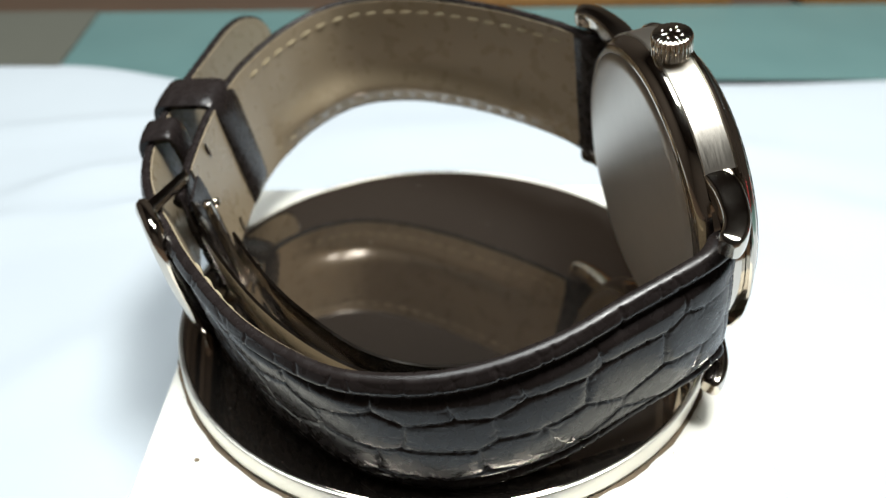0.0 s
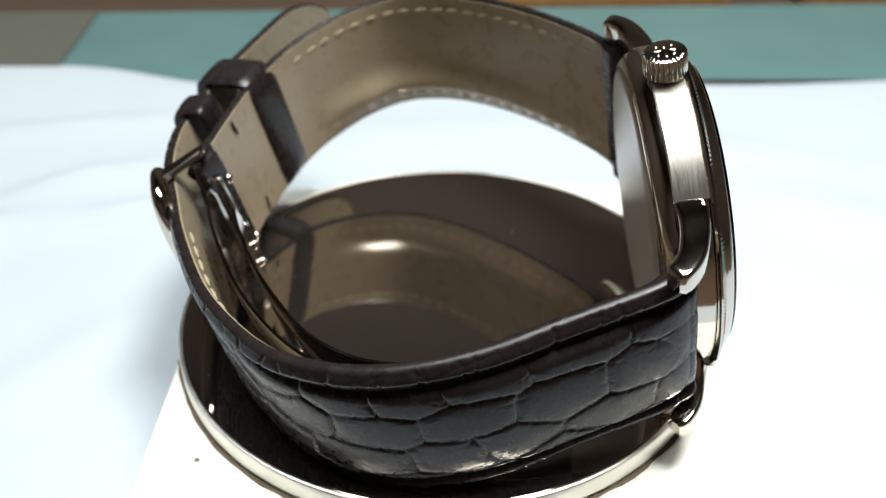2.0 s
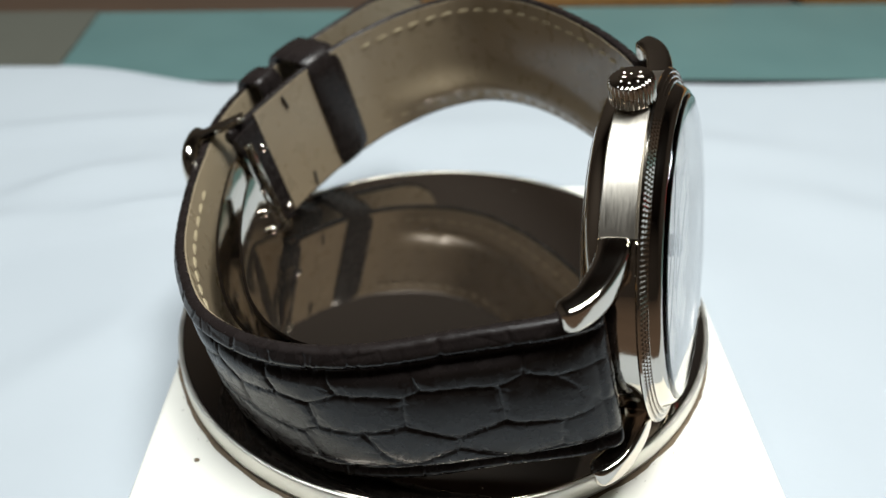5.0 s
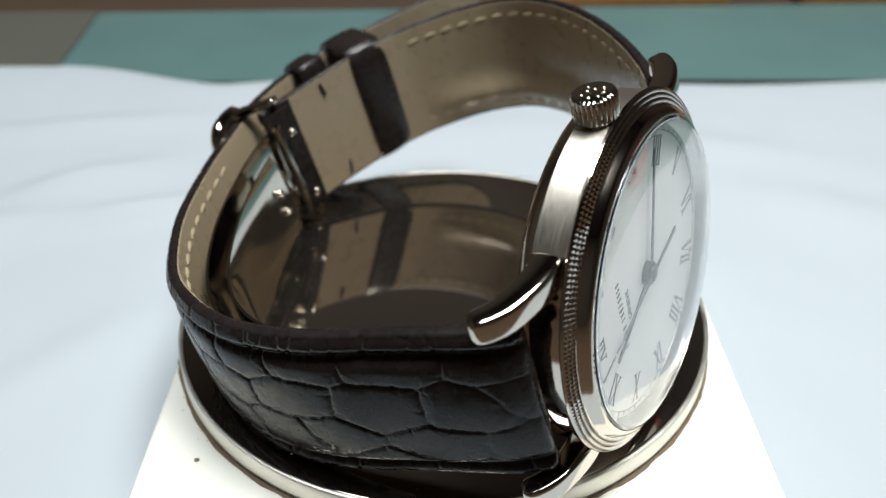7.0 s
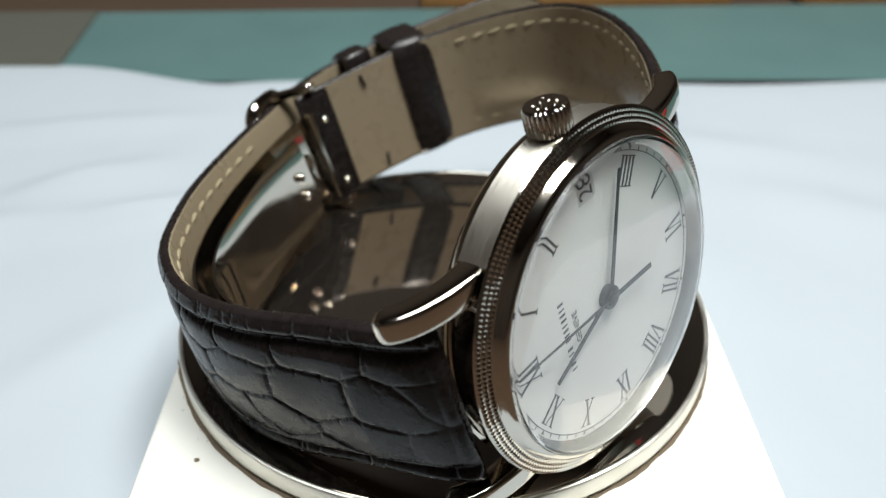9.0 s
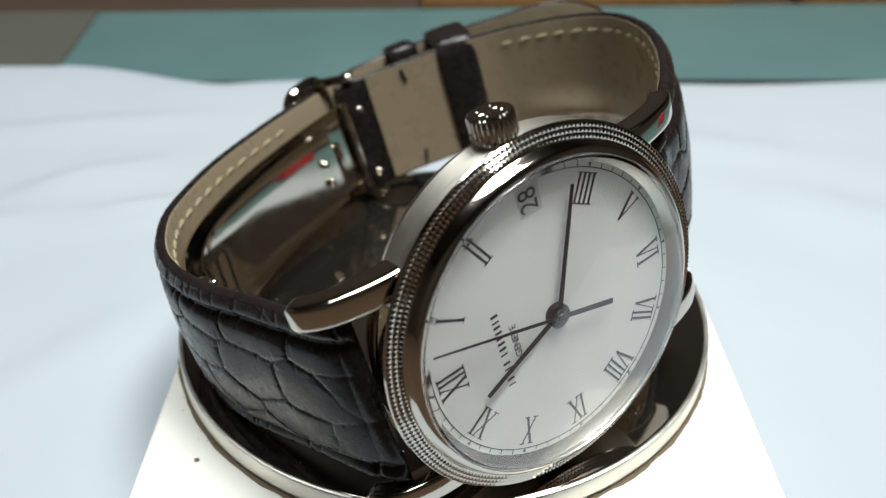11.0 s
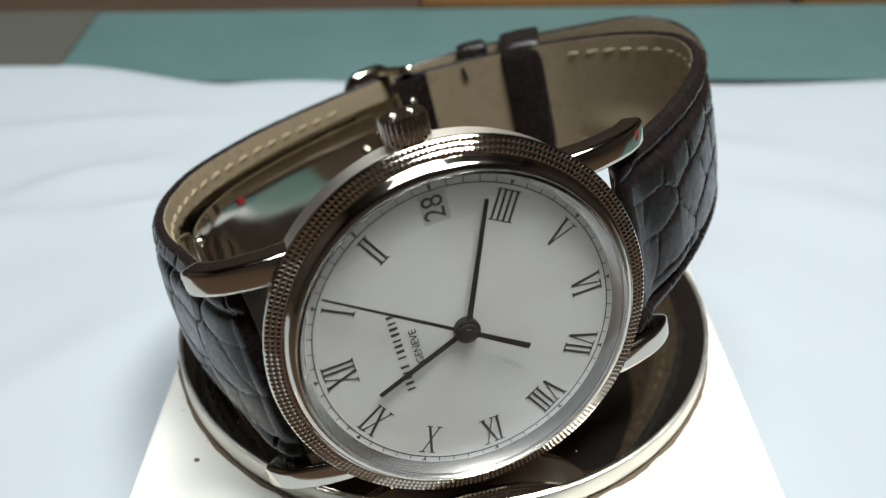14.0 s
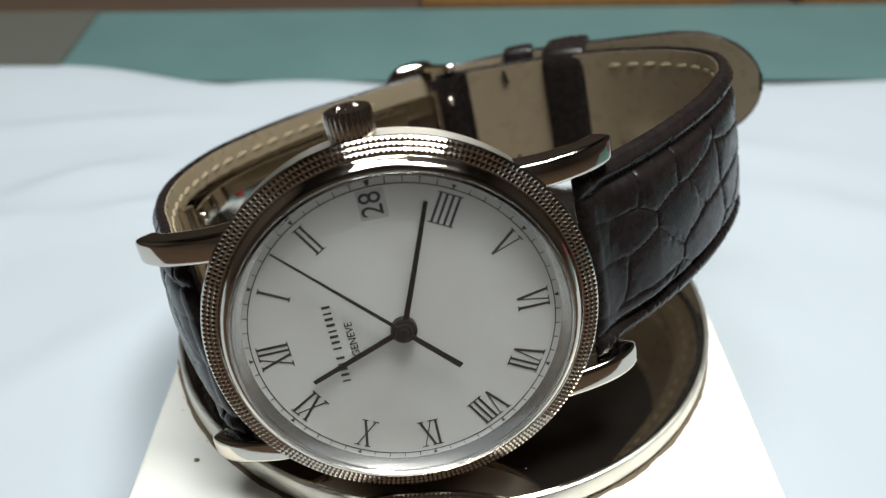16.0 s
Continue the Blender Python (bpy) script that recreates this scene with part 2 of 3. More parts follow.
def display_turntable():
    """Square white base over which the plate turns."""
    base = new("display_turntable")
    base.location = (0.0010, -0.0007, (TABLE + 0.45) * MM)
    tagged(base, "square white plastic display turntable base on the cloth", "turntable")
    bm = bmesh.new()
    box(bm, -31.3, 31.3, -31.3, 31.3, 0, 10.95)
    part("body", bevelled(bm, 0.8, 3), M_BLOCK, base)
    random.seed(33)
    bm = bmesh.new()
    n = 220
    wob = [0.28 + 0.22 * noise.noise((math.cos(2 * math.pi * i / n) * 9, math.sin(2 * math.pi * i / n) * 9, 5.0)) + random.uniform(0, 0.10) for i in range(n)]
    inner = [bm.verts.new((30.6 * MM * math.cos(2 * math.pi * i / n) - 0.0010, 30.6 * MM * math.sin(2 * math.pi * i / n) + 0.0007, 11.0 * MM)) for i in range(n)]
    outer = []
    for i in range(n):
        a, r = 2 * math.pi * i / n, 30.75 + max(0.05, wob[i])
        outer.append(bm.verts.new((max(-31.2, min(31.2, r * math.cos(a) - 1.0)) * MM, max(-31.2, min(31.2, r * math.sin(a) + 0.7)) * MM, 10.97 * MM)))
    for i in range(n):
        bm.faces.new((inner[i], inner[(i + 1) % n], outer[(i + 1) % n], outer[i]))
    part("grime_ring", bm, M_DIRT, base, "thin ring of brown grime round the plate")
    part("spindle", lathe([(0, 10.9), (20, 10.9), (20, 11.35), (0, 11.35)], 64), M_BLOCK, base)


def specks():
    random.seed(7)
    spots = [(-24.6, -22.4, 0.28)]
    for k in range(20):
        a = radians(random.choice((random.uniform(200, 250), random.uniform(300, 350))))
        r = random.uniform(31.1, 32.2)
        x, y = r * math.cos(a), r * math.sin(a)
        spots.append((x, y, random.uniform(0.04, 0.09)))
    for x, y, r in spots:
        if abs(x - 1.0) > 30.4 or abs(y + 0.7) > 30.4:
            continue
        bm = bmesh.new()
        bmesh.ops.create_icosphere(bm, subdivisions=1, radius=r * MM)
        for v in bm.verts:
            v.co.x *= random.uniform(0.8, 1.5)
            v.co.z *= 0.35
        ob = link_mesh("dirt_speck", bm, M_DIRT)
        ob.location = (x * MM, y * MM, -2.6 * MM + 0.3 * r * MM)
        tagged(ob, "tiny brown speck of dirt on the white base", "dirt", "specks on the base")


def mirror_plate():
    plate = new("turntable_plate")
    tagged(plate, "round dark mirror plate with a bright chrome edge", "plate")
    part("mirror", lathe([(0, -0.6), (30.2, -0.6), (30.2, -0.06), (30.1, 0.0), (30.0, 0.0), (0, 0.0)], 160), M_MIRROR, plate, "dark mirror glass")
    part("rim", lathe([(30.2, -0.7), (30.22, 0.06), (30.4, 0.12), (30.6, 0.06), (30.7, -0.1), (30.72, -2.1), (30.5, -2.2), (0, -2.2), (0, -0.7)], 160), M_RIM, plate, "bright chrome edge")
    random.seed(21)
    for k in range(16):
        r, a = 29.0 * math.sqrt(random.uniform(0.25, 1)), random.uniform(0, 2 * math.pi)
        bm = bmesh.new()
        bmesh.ops.create_icosphere(bm, subdivisions=1, radius=random.uniform(0.05, 0.10) * MM)
        for v in bm.verts:
            v.co.x *= random.uniform(0.7, 1.8)
            v.co.z *= 0.3
        mote = part("dust_mote", bm, M_DUST, plate)
        mote.location = (r * math.cos(a) * MM, r * math.sin(a) * MM, 0.02 * MM)
    return plate


# ---- the watch ----
HALF_LUG = 8.75


def cells(s, u, seed, period_s, period_u, jitter=0.36):
    """Distance to the nearest border between uneven scales, and a number for each scale."""
    rng = np.random.RandomState(seed)
    ns, nu = int(s.max() / period_s) + 4, int(24 / period_u) + 4
    pts = []
    for i in range(-1, ns):
        for j in range(nu):
            x = (i + (0.5 if j % 2 else 0.0) + rng.uniform(-jitter, jitter)) * period_s
            y = -12 - period_u + (j + rng.uniform(-jitter, jitter) * 0.7) * period_u
            pts.append((x / period_s, y / period_u))
    pts = np.array(pts)
    x, y = s / period_s, u / period_u
    best = np.full(x.shape, 9.0)
    nxt = np.full(x.shape, 9.0)
    rows = s[:, 0] / period_s
    for px, py in pts:
        a, b = np.searchsorted(rows, (px - 1.9, px + 1.9))
        if b <= a:
            continue
        d = (np.abs(x[a:b] - px) ** 2.6 + np.abs(y[a:b] - py) ** 2.6) ** (1 / 2.6)
        old = best[a:b].copy()
        nxt[a:b] = np.where(d < old, old, np.minimum(nxt[a:b], d))
        best[a:b] = np.minimum(old, d)
    return (nxt - best), best


def strap(name, path, half, pad, seed, parent, label, stitch, skip=None, fold_first=True, flare=0.0, thread_from=3.0, thread_to=1.0):
    """Padded alligator strap: rolled edges, stitched groove, raised scales; taupe lining and thread under it."""
    s, q, nrm = spline(path, 0.12)
    cols = 131
    f = s / s[-1]
    h = np.array([half(x) for x in f])
    side = np.linspace(-1, 1, cols)
    side = np.sign(side) * (1 - (1 - np.abs(side)) ** 1.25)
    U = h[:, None] * side[None, :]
    S = np.repeat(s[:, None], cols, 1)
    gap, near = cells(S, U, seed, 7.2, 4.45, 0.37)
    gap2, _ = cells(S, U, seed + 5, 2.4, 2.0)
    inset = h[:, None] - np.abs(U)
    lug_end = s if fold_first else s[-1] - s
    padh = (np.array([pad(x) for x in f]) * (0.3 + 0.7 * np.clip((lug_end - 1.5) / 7.0, 0, 1) ** 0.8))[:, None]
    panel = 1 / (1 + np.exp(-(inset - 2.3) / 0.22))
    dome = padh * (0.45 + 0.55 * (1 - (np.abs(U) / np.maximum(h[:, None], 0.1)) ** 2))
    bead = 0.62 * np.exp(-((inset - 1.10) / 0.80) ** 2)
    groove = -0.16 * np.exp(-((inset - 2.05) / 0.22) ** 2)
    crease = -0.15 * np.exp(-(gap / 0.030) ** 2) - 0.065 * np.exp(-(gap / 0.12) ** 2)
    swell = 0.12 * (1 - np.clip(near / 0.7, 0, 1) ** 2)
    wr = np.clip(1 - gap / 0.35, 0, 1) * -0.06 * np.exp(-(gap2 / 0.10) ** 2)
    # short creases across the rolled edges, set unevenly
    rng = np.random.RandomState(seed + 90)
    nick = np.zeros_like(U)
    for sg in (1, -1):
        at = 1.5
        while at < s[-1]:
            deep, wide, slant = rng.uniform(0.06, 0.2), rng.uniform(0.10, 0.22), rng.uniform(-0.5, 0.5)
            nick -= deep * np.exp(-((S - at - slant * (h[:, None] - np.abs(U))) / wide) ** 2) * (U * sg > 0)
            at += rng.choice((rng.uniform(0.5, 1.6), rng.uniform(3.0, 7.5)))
    calm = (0.15 + 0.85 * np.clip((lug_end - 2.5) / 4.0, 0, 1))[:, None]
    fine = 0.014 * np.sin(S * 2.3 + 3.0 * np.sin(U * 1.1 + S * 0.31)) * np.clip(1 - gap / 0.5, 0, 1)
    H = 0.45 + nick * (1 - panel) + fine * panel + bead * (1 - panel) + (dome + swell) * panel + groove + (crease + wr) * (0.3 + 0.7 * panel) * calm
    H = np.where(inset < 0.45, np.minimum(H, 0.0 + 0.95 * np.sqrt(np.clip(inset / 0.45, 0, 1))), H)
    fold = s if fold_first else s[-1] - s
    ease = np.sqrt(np.clip(1 - (1 - np.clip(fold / 1.3, 0, 1)) ** 2, 0.01, 1))
    H = H * ease[:, None]
    # the lower edge stands out a little more than the upper round the bend
    lean = -0.055 * U * (flare * np.exp(-((f - 0.28) / 0.16) ** 2))[:, None]
    under = -0.35 - 0.75 * np.exp(-((fold - 1.9) / 1.6) ** 2)
    under = under * ease
    grid = []
    for i in range(len(s)):
        outer = [(U[i, j] * MM, *((q[i] + nrm[i] * (H[i, j] + lean[i, j])) * MM)) for j in range(cols)]
        inner = [(U[i, j] * MM * 0.995, *((q[i] + nrm[i] * (under[i] + lean[i, j])) * MM)) for j in range(cols - 1, -1, -10)]
        grid.append(outer + inner)
    ob = tagged(grid_object(name, np.array(grid), M_LEATHER, parent), label)
    def under_lining(i, x):
        """Lining depth under the path: padded in the middle, fuller along the lower side of the short half."""
        k = min(1.0, max(0.0, (lug_end[i] - 3.0) / 10.0)) * min(1.0, max(0.0, (s[-1] - lug_end[i] - 24.0) / 9.0))
        roll = 0.0 if fold_first else 1.5 * math.exp(-((x + 0.60) / 0.27) ** 2) * (1 - abs(x) ** 6)
        return 0.50 + k * (0.35 * (1 - abs(x) ** 3.0) + roll)

    # lining
    a0, a1 = skip or (0.03, 1.0)
    idx = [i for i in range(0, len(s), 4) if a0 <= f[i] <= a1]
    lin = []
    for i in idx:
        w = h[i] - 0.34
        tilt = lean[i, -1]
        top = [(w * x * MM, *((q[i] - nrm[i] * (0.3 - tilt * x)) * MM)) for x in np.linspace(-1, 1, 33)]
        low = [(w * x * MM, *((q[i] - nrm[i] * (under_lining(i, x) - tilt * x)) * MM)) for x in np.linspace(1, -1, 33)]
        lin.append(top + low)
    part("lining", sheet_mesh(lin, wrap=True), M_LINING, ob, "smooth taupe calf leather lining")
    # thread: short slanted stitches sunk in the lining
    bm = bmesh.new()
    pitch = 2.45
    at = s[idx[0]] + thread_from
    while at < s[idx[-1]] * thread_to - 1.5:
        i = int(np.searchsorted(s, at))
        t = np.array([-nrm[i][1], nrm[i][0]])
        for sg in (1, -1):
            depth = under_lining(i, (h[i] - 2.0) * sg / h[i]) - (0.02 if sg > 0 else 0.17)
            c = q[i] - nrm[i] * (depth - lean[i, -1] * sg * 0.8)
            u = (h[i] - 2.0) * sg
            m = Matrix(((1, 0, 0, u * MM), (0, t[0], nrm[i][0], c[0] * MM), (0, t[1], nrm[i][1], c[1] * MM), (0, 0, 0, 1)))
            m = m @ Matrix.Rotation(0.12 * sg, 4, "Z") @ Matrix.Diagonal((0.27 * MM, 0.95 * MM, 0.24 * MM, 1))
            bmesh.ops.create_icosphere(bm, subdivisions=1, radius=1.0, matrix=m)
        at += pitch
    if stitch:
        tagged(part("stitching", bm, M_THREAD, ob, "row of beige thread stitches"), kind="stuff")
    else:
        bm.free()
    return ob


def lug(parent, su, sv):
    """A curved tapering horn from the case side, dropping to its rounded tip."""
    pts = [(11.2, -2.1, 1.5), (13.2, -2.05, 1.42), (15.2, -2.35, 1.32), (17.2, -2.95, 1.2), (18.6, -3.85, 1.1), (19.4, -4.85, 0.9)]
    s, q, nrm = spline([(a, b) for a, b, _ in pts], 0.3)
    grid = []
    for i in range(len(s)):
        g = s[i] / s[-1]
        wide = 1.25 - 0.12 * g
        high = 1.38 - 0.36 * g
        if g > 0.9:
            k = math.sqrt(max(0.0, 1 - ((g - 0.9) / 0.1) ** 2))
            wide, high = wide * (0.72 + 0.28 * k), high * (0.65 + 0.35 * k)
        mid = 10.08 + 0.05 * g
        ring = []
        for k in range(28):
            a = 2 * math.pi * k / 28
            ca, sa = math.cos(a), math.sin(a)
            x = mid + wide * math.copysign(abs(ca) ** 0.36, ca)
            d = high * math.copysign(abs(sa) ** 0.4, sa)
            y, z = q[i] - nrm[i] * d
            ring.append((su * x * MM, sv * y * MM, z * MM))
        grid.append(ring)
    return part("lug", sheet_mesh(grid, wrap=True), M_STEEL, parent)


def stroke(bm, a, b, w, z0, z1):
    (x0, y0), (x1, y1) = a, b
    d = math.hypot(x1 - x0, y1 - y0)
    px, py = -(y1 - y0) / d * w / 2, (x1 - x0) / d * w / 2
    prism(bm, [(x0 - px, y0 - py), (x1 - px, y1 - py), (x1 + px, y1 + py), (x0 + px, y0 + py)], z0, z1)


def roman(text, angle, parent):
    """A Roman numeral of printed strokes with serifs, its foot towards the centre."""
    bm = bmesh.new()
    hh, z0, z1 = 1.30, 0.0, 0.035
    width = {"I": 0.52, "V": 1.25, "X": 1.25}
    total = sum(width[c] for c in text)
    x = -total / 2
    z = 0
    for c in text:
        w = width[c]
        mid = x + w / 2
        lift = 0.002 * z
        z += 1
        if c == "I":
            stroke(bm, (mid, -hh), (mid, hh), 0.21, z0, z1 + lift)
        elif c == "V":
            stroke(bm, (mid - 0.48, hh), (mid, -hh), 0.23, z0, z1 + lift)
            stroke(bm, (mid + 0.48, hh), (mid, -hh), 0.10, z0, z1 + lift + 0.001)
        else:
            stroke(bm, (mid - 0.46, hh), (mid + 0.46, -hh), 0.23, z0, z1 + lift)
            stroke(bm, (mid + 0.46, hh), (mid - 0.46, -hh), 0.10, z0, z1 + lift + 0.001)
        for y in (-hh, hh):
            if c == "V" and y < 0:
                continue
            for sx in ((0,) if c == "I" else (-0.47, 0.47)):
                stroke(bm, (mid + sx - 0.27, y), (mid + sx + 0.27, y), 0.09, z0, z1 + lift + 0.0015)
        x += w
    a = radians(angle)
    m = Matrix.Rotation(-a, 4, "Z") @ Matrix.Translation((0, 10.95 * MM, 0))
    bmesh.ops.transform(bm, matrix=m, verts=bm.verts)
    return part("numeral", bm, M_INK, parent, smooth=False)


def lettering(name, text, size, m, mat, parent, label=""):
    cu = bpy.data.curves.new(name, "FONT")
    cu.body, cu.size, cu.align_x, cu.align_y, cu.extrude = text, size * MM, "CENTER", "CENTER", 0.012 * MM
    tmp = new(name, cu)
    bpy.context.view_layer.update()
    me = bpy.data.meshes.new_from_object(tmp.evaluated_get(bpy.context.evaluated_depsgraph_get()))
    bpy.data.objects.remove(tmp)
    me.transform(m)
    me.materials.clear()
    me.materials.append(mat)
    ob = new(name, me)
    ob.parent = parent
    return tagged(ob, label)


def dial_parts(watch):
    dial = part("dial", lathe([(0, -0.3), (13.4, -0.3), (13.4, 0.0), (0, 0.0)], 128), M_DIAL, watch, "white lacquer dial with black Roman numerals")
    for k, text in ((1, "I"), (2, "II"), (4, "IIII"), (5, "V"), (6, "VI"), (7, "VII"), (8, "VIII"), (9, "IX"), (10, "X"), (11, "XI"), (12, "XII")):
        roman(text, 30 * k, dial)
    track = lathe([(12.68, 0.0), (12.68, 0.03), (12.76, 0.03), (12.76, 0.0)], 180, True)
    for k in range(60):
        a = radians(6 * k)
        r0, r1, w = (12.72, 13.12, 0.07)
        m = Matrix.Rotation(-a, 4, "Z")
        start = len(track.verts)
        if k % 5 == 0:
            prism(track, [(-0.2, 13.1), (0.0, 12.72), (0.2, 13.1)], 0, 0.034)
        else:
            box(track, -w / 2, w / 2, r0, r1, 0, 0.032)
        track.verts.ensure_lookup_table()
        bmesh.ops.transform(track, matrix=m, verts=track.verts[start:])
    part("minute_track", track, M_INK, dial, smooth=False)
    bm = bmesh.new()
    box(bm, 10.1, 12.45, -1.02, 1.02, 0, 0.02)
    part("date_disc", bm, M_DATE, dial, "grey date disc", smooth=False)
    bm = bmesh.new()
    for x0, x1, y0, y1 in ((10.0, 12.55, -1.12, -1.02), (10.0, 12.55, 1.02, 1.12), (10.0, 10.1, -1.02, 1.02), (12.45, 12.55, -1.02, 1.02)):
        box(bm, x0, x1, y0, y1, 0, 0.04)
    part("date_frame", bm, M_DATE, dial, smooth=False)
    lettering("date_numeral", "28", 2.5, Matrix.Translation((11.28 * MM, 0.0, 0.035 * MM)) @ Matrix.Diagonal((0.86, 1, 1, 1)), M_INK, dial)
    # maker's line: plain bars only
    bm = bmesh.new()
    x = -3.95
    for count in (5, 8):
        for k in range(count):
            box(bm, x + 0.10, x + (0.34 if k % 3 else 0.26), 5.42, 6.12, 0, 0.025)
            x += 0.56
        x += 0.42
    part("maker_bars", bm, M_INK, dial, "thin dark printed bars", smooth=False)
    lettering("lettering", "GENEVE", 0.92, Matrix.Translation((0, 4.35 * MM, 0.02 * MM)), M_INK, dial)
    return dial


def pointer(name, watch, z, outline, thick=0.12):
    bm = bmesh.new()
    prism(bm, outline, 0, thick)
    bevelled(bm, 0.03, 1)
    ob = part(name, bm, M_HAND, watch, angle=20)
    ob.location = (0, 0, z * MM)
    return ob


def crown_part(watch):
    bm = bmesh.new()
    seg, prof = 26 * 6, ((0, 0.0), (1.55, 0.0), (1.72, 0.12), (1.86, 0.35), (1.86, 2.0), (1.76, 2.25), (1.55, 2.35), (0, 2.4))
    rings = []
    for r, z in prof:
        ring = []
        for i in range(seg):
            a = 2 * math.pi * i / seg
            flute = 0.14 * (abs(math.sin(13 * a)) ** 0.6 - 0.5) if 1.7 < r else 0.0
            ring.append((z * MM, (r + flute) * math.cos(a) * MM if r else 0.00001 * math.cos(a), (r + flute) * math.sin(a) * MM if r else 0.00001 * math.sin(a)))
        rings.append(ring)
    crown = part("crown", sheet_mesh(rings, wrap=True), M_STEEL, watch, "fluted steel winding crown", angle=30)
    crown.location = (16.25 * MM, 0.25 * MM, -1.95 * MM)
    bm = bmesh.new()
    for k in range(8):
        a = math.pi / 4 * k
        r, e = (0.68, 0.42) if k % 2 == 0 else (0.95, 0.20)
        m = Matrix.Translation((2.38 * MM, r * math.cos(a) * MM, r * math.sin(a) * MM)) @ Matrix.Rotation(a, 4, "X") @ Matrix.Diagonal((0.08 * MM, e * MM, 0.15 * MM, 1))
        bmesh.ops.create_icosphere(bm, subdivisions=2, radius=1.0, matrix=m)
    part("emblem", bm, M_STEEL, crown, "raised ornament on the crown")
    bm = bmesh.new()
    bmesh.ops.create_cone(bm, cap_ends=True, segments=32, radius1=1.2 * MM, radius2=1.2 * MM, depth=1.2 * MM, matrix=pose(15.9 * MM, 0.25 * MM, -1.95 * MM, 0, 90, 0))
    part("crown_tube", bm, M_STEEL, watch)


def hobnail(bezel):
    """Three rings of small pyramids on the sloping bezel."""
    bm = bmesh.new()
    count = 236
    rows = ((16.42, -0.03), (15.99, 0.12), (15.56, 0.27), (15.13, 0.41))
    for (r0, z0), (r1, z1) in zip(rows, rows[1:]):
        for k in range(count):
            a0, a1 = 2 * math.pi * k / count, 2 * math.pi * (k + 1) / count
            am, rm, zm = (a0 + a1) / 2, (r0 + r1) / 2, (z0 + z1) / 2
            base = [(r0, z0, a0), (r0, z0, a1), (r1, z1, a1), (r1, z1, a0)]
            v = [bm.verts.new((r * math.cos(a) * MM, r * math.sin(a) * MM, z * MM)) for r, z, a in base]
            top = bm.verts.new(((rm + 0.04) * math.cos(am) * MM, (rm + 0.04) * math.sin(am) * MM, (zm + 0.115) * MM))
            for i in range(4):
                bm.faces.new((v[i], v[(i + 1) % 4], top))
    tagged(part("hobnail_pattern", bm, M_STEEL, bezel, "rings of small pyramids", smooth=False), kind="stuff")


NEAR = [(16.1, -2.5), (16.9, -3.6), (17.9, -5.5), (19.0, -8.8), (20.6, -14.0), (22.4, -19.4), (23.3, -24.8), (23.2, -29.6), (22.0, -34.3), (19.7, -38.9), (15.5, -43.2), (10.1, -47.1),
        (2.0, -51.0), (-4.0, -53.2), (-10.0, -55.2), (-16.0, -55.8), (-22.0, -54.8), (-28.0, -52.6), (-34.0, -49.8), (-41.0, -46.2), (-49.2, -42.0)]
FAR = [(-16.1, -2.4), (-17.0, -3.3), (-18.6, -5.0), (-22.4, -7.6), (-27.9, -12.2), (-33.4, -18.2), (-37.6, -25.0), (-39.0, -32.0), (-36.4, -38.4), (-31.0, -44.0), (-25.5, -47.3),
       (-20.0, -49.4), (-14.0, -51.0), (-8.5, -52.0)]


def straps(watch):
    def half_near(f):
        w = HALF_LUG - 0.95 * min(1.0, f / 0.6)
        if f > 0.9:
            w *= math.sqrt(max(0.02, 1 - ((f - 0.9) / 0.1) ** 2.2))
        return w

    def half_far(f):
        return HALF_LUG - 0.95 * min(1.0, f / 0.9)

    strap("strap_long", NEAR, half_near, lambda f: 1.5 * max(0.0, 1 - f / 0.5) + 0.25, 11, watch, "black alligator strap half with rolled edges", True, flare=1.0, thread_to=0.56)
    # the short half runs the other way round, so its path is mirrored to keep the scales outside
    s = strap("strap_short", FAR[::-1], lambda f: half_far(1 - f), lambda f: 1.5 * max(0.0, 1 - (1 - f) / 0.6) + 0.2, 29, watch, "black alligator strap half with rolled edges", True, (0.05, 0.955), False, thread_from=20.0)
    # dark leather turned over the clasp bar at the end of the short half
    part("end_loop", band([(-7.6, -50.8), (-9.5, -50.6), (-11.6, -50.2)], 7.3, 0.7), M_LEATHER, s, "black leather turned over the clasp bar")
    for sg in (1, -1):
        bm = bmesh.new()
        box(bm, -0.9, 0.9, -0.22, 0.22, -0.08, 0.08, pose(sg * 6.0 * MM, -17.6 * MM, -49.42 * MM, 16, 0, 12 * sg))
        part("keeper_slot", bm, M_LEATHER, s, "dark slot cut for the keeper")


def keeper(watch, at, tangent, width, half, t_in, t_out):
    """A leather loop round both strap layers: its middle, the strap's direction, its own width, and reach inward and outward."""
    t = np.array(tangent) / np.hypot(*tangent)
    nrm = np.array([-t[1], t[0]])
    c = np.array(at)
    grid = []
    th = 0.75
    for k in range(48):
        a = 2 * math.pi * k / 48
        ca, sa = math.cos(a), math.sin(a)
        u = half * math.copysign(abs(ca) ** 0.24, ca)
        d = (t_out if sa > 0 else t_in) * math.copysign(abs(sa) ** 0.3, sa)
        ring = []
        for du, side in ((0, -0.42), (0, -0.5), (0.75, -0.5), (1, -0.43), (1.14, -0.22), (1.18, 0.0), (1.14, 0.22), (1, 0.43), (0.75, 0.5), (0, 0.5), (0, 0.42)):
            g = du * th
            uu = u + g * ca
            y, z = c + nrm * (d + g * sa) + t * side * width
            ring.append((uu * MM, y * MM, z * MM))
        grid.append(ring)
    grid.append(grid[0])
    bm = sheet_mesh(grid, wrap=True, ends=False)
    bmesh.ops.remove_doubles(bm, verts=bm.verts, dist=1e-7)
    return part("keeper", bm, M_LEATHER, watch, "black leather keeper loop", angle=50)


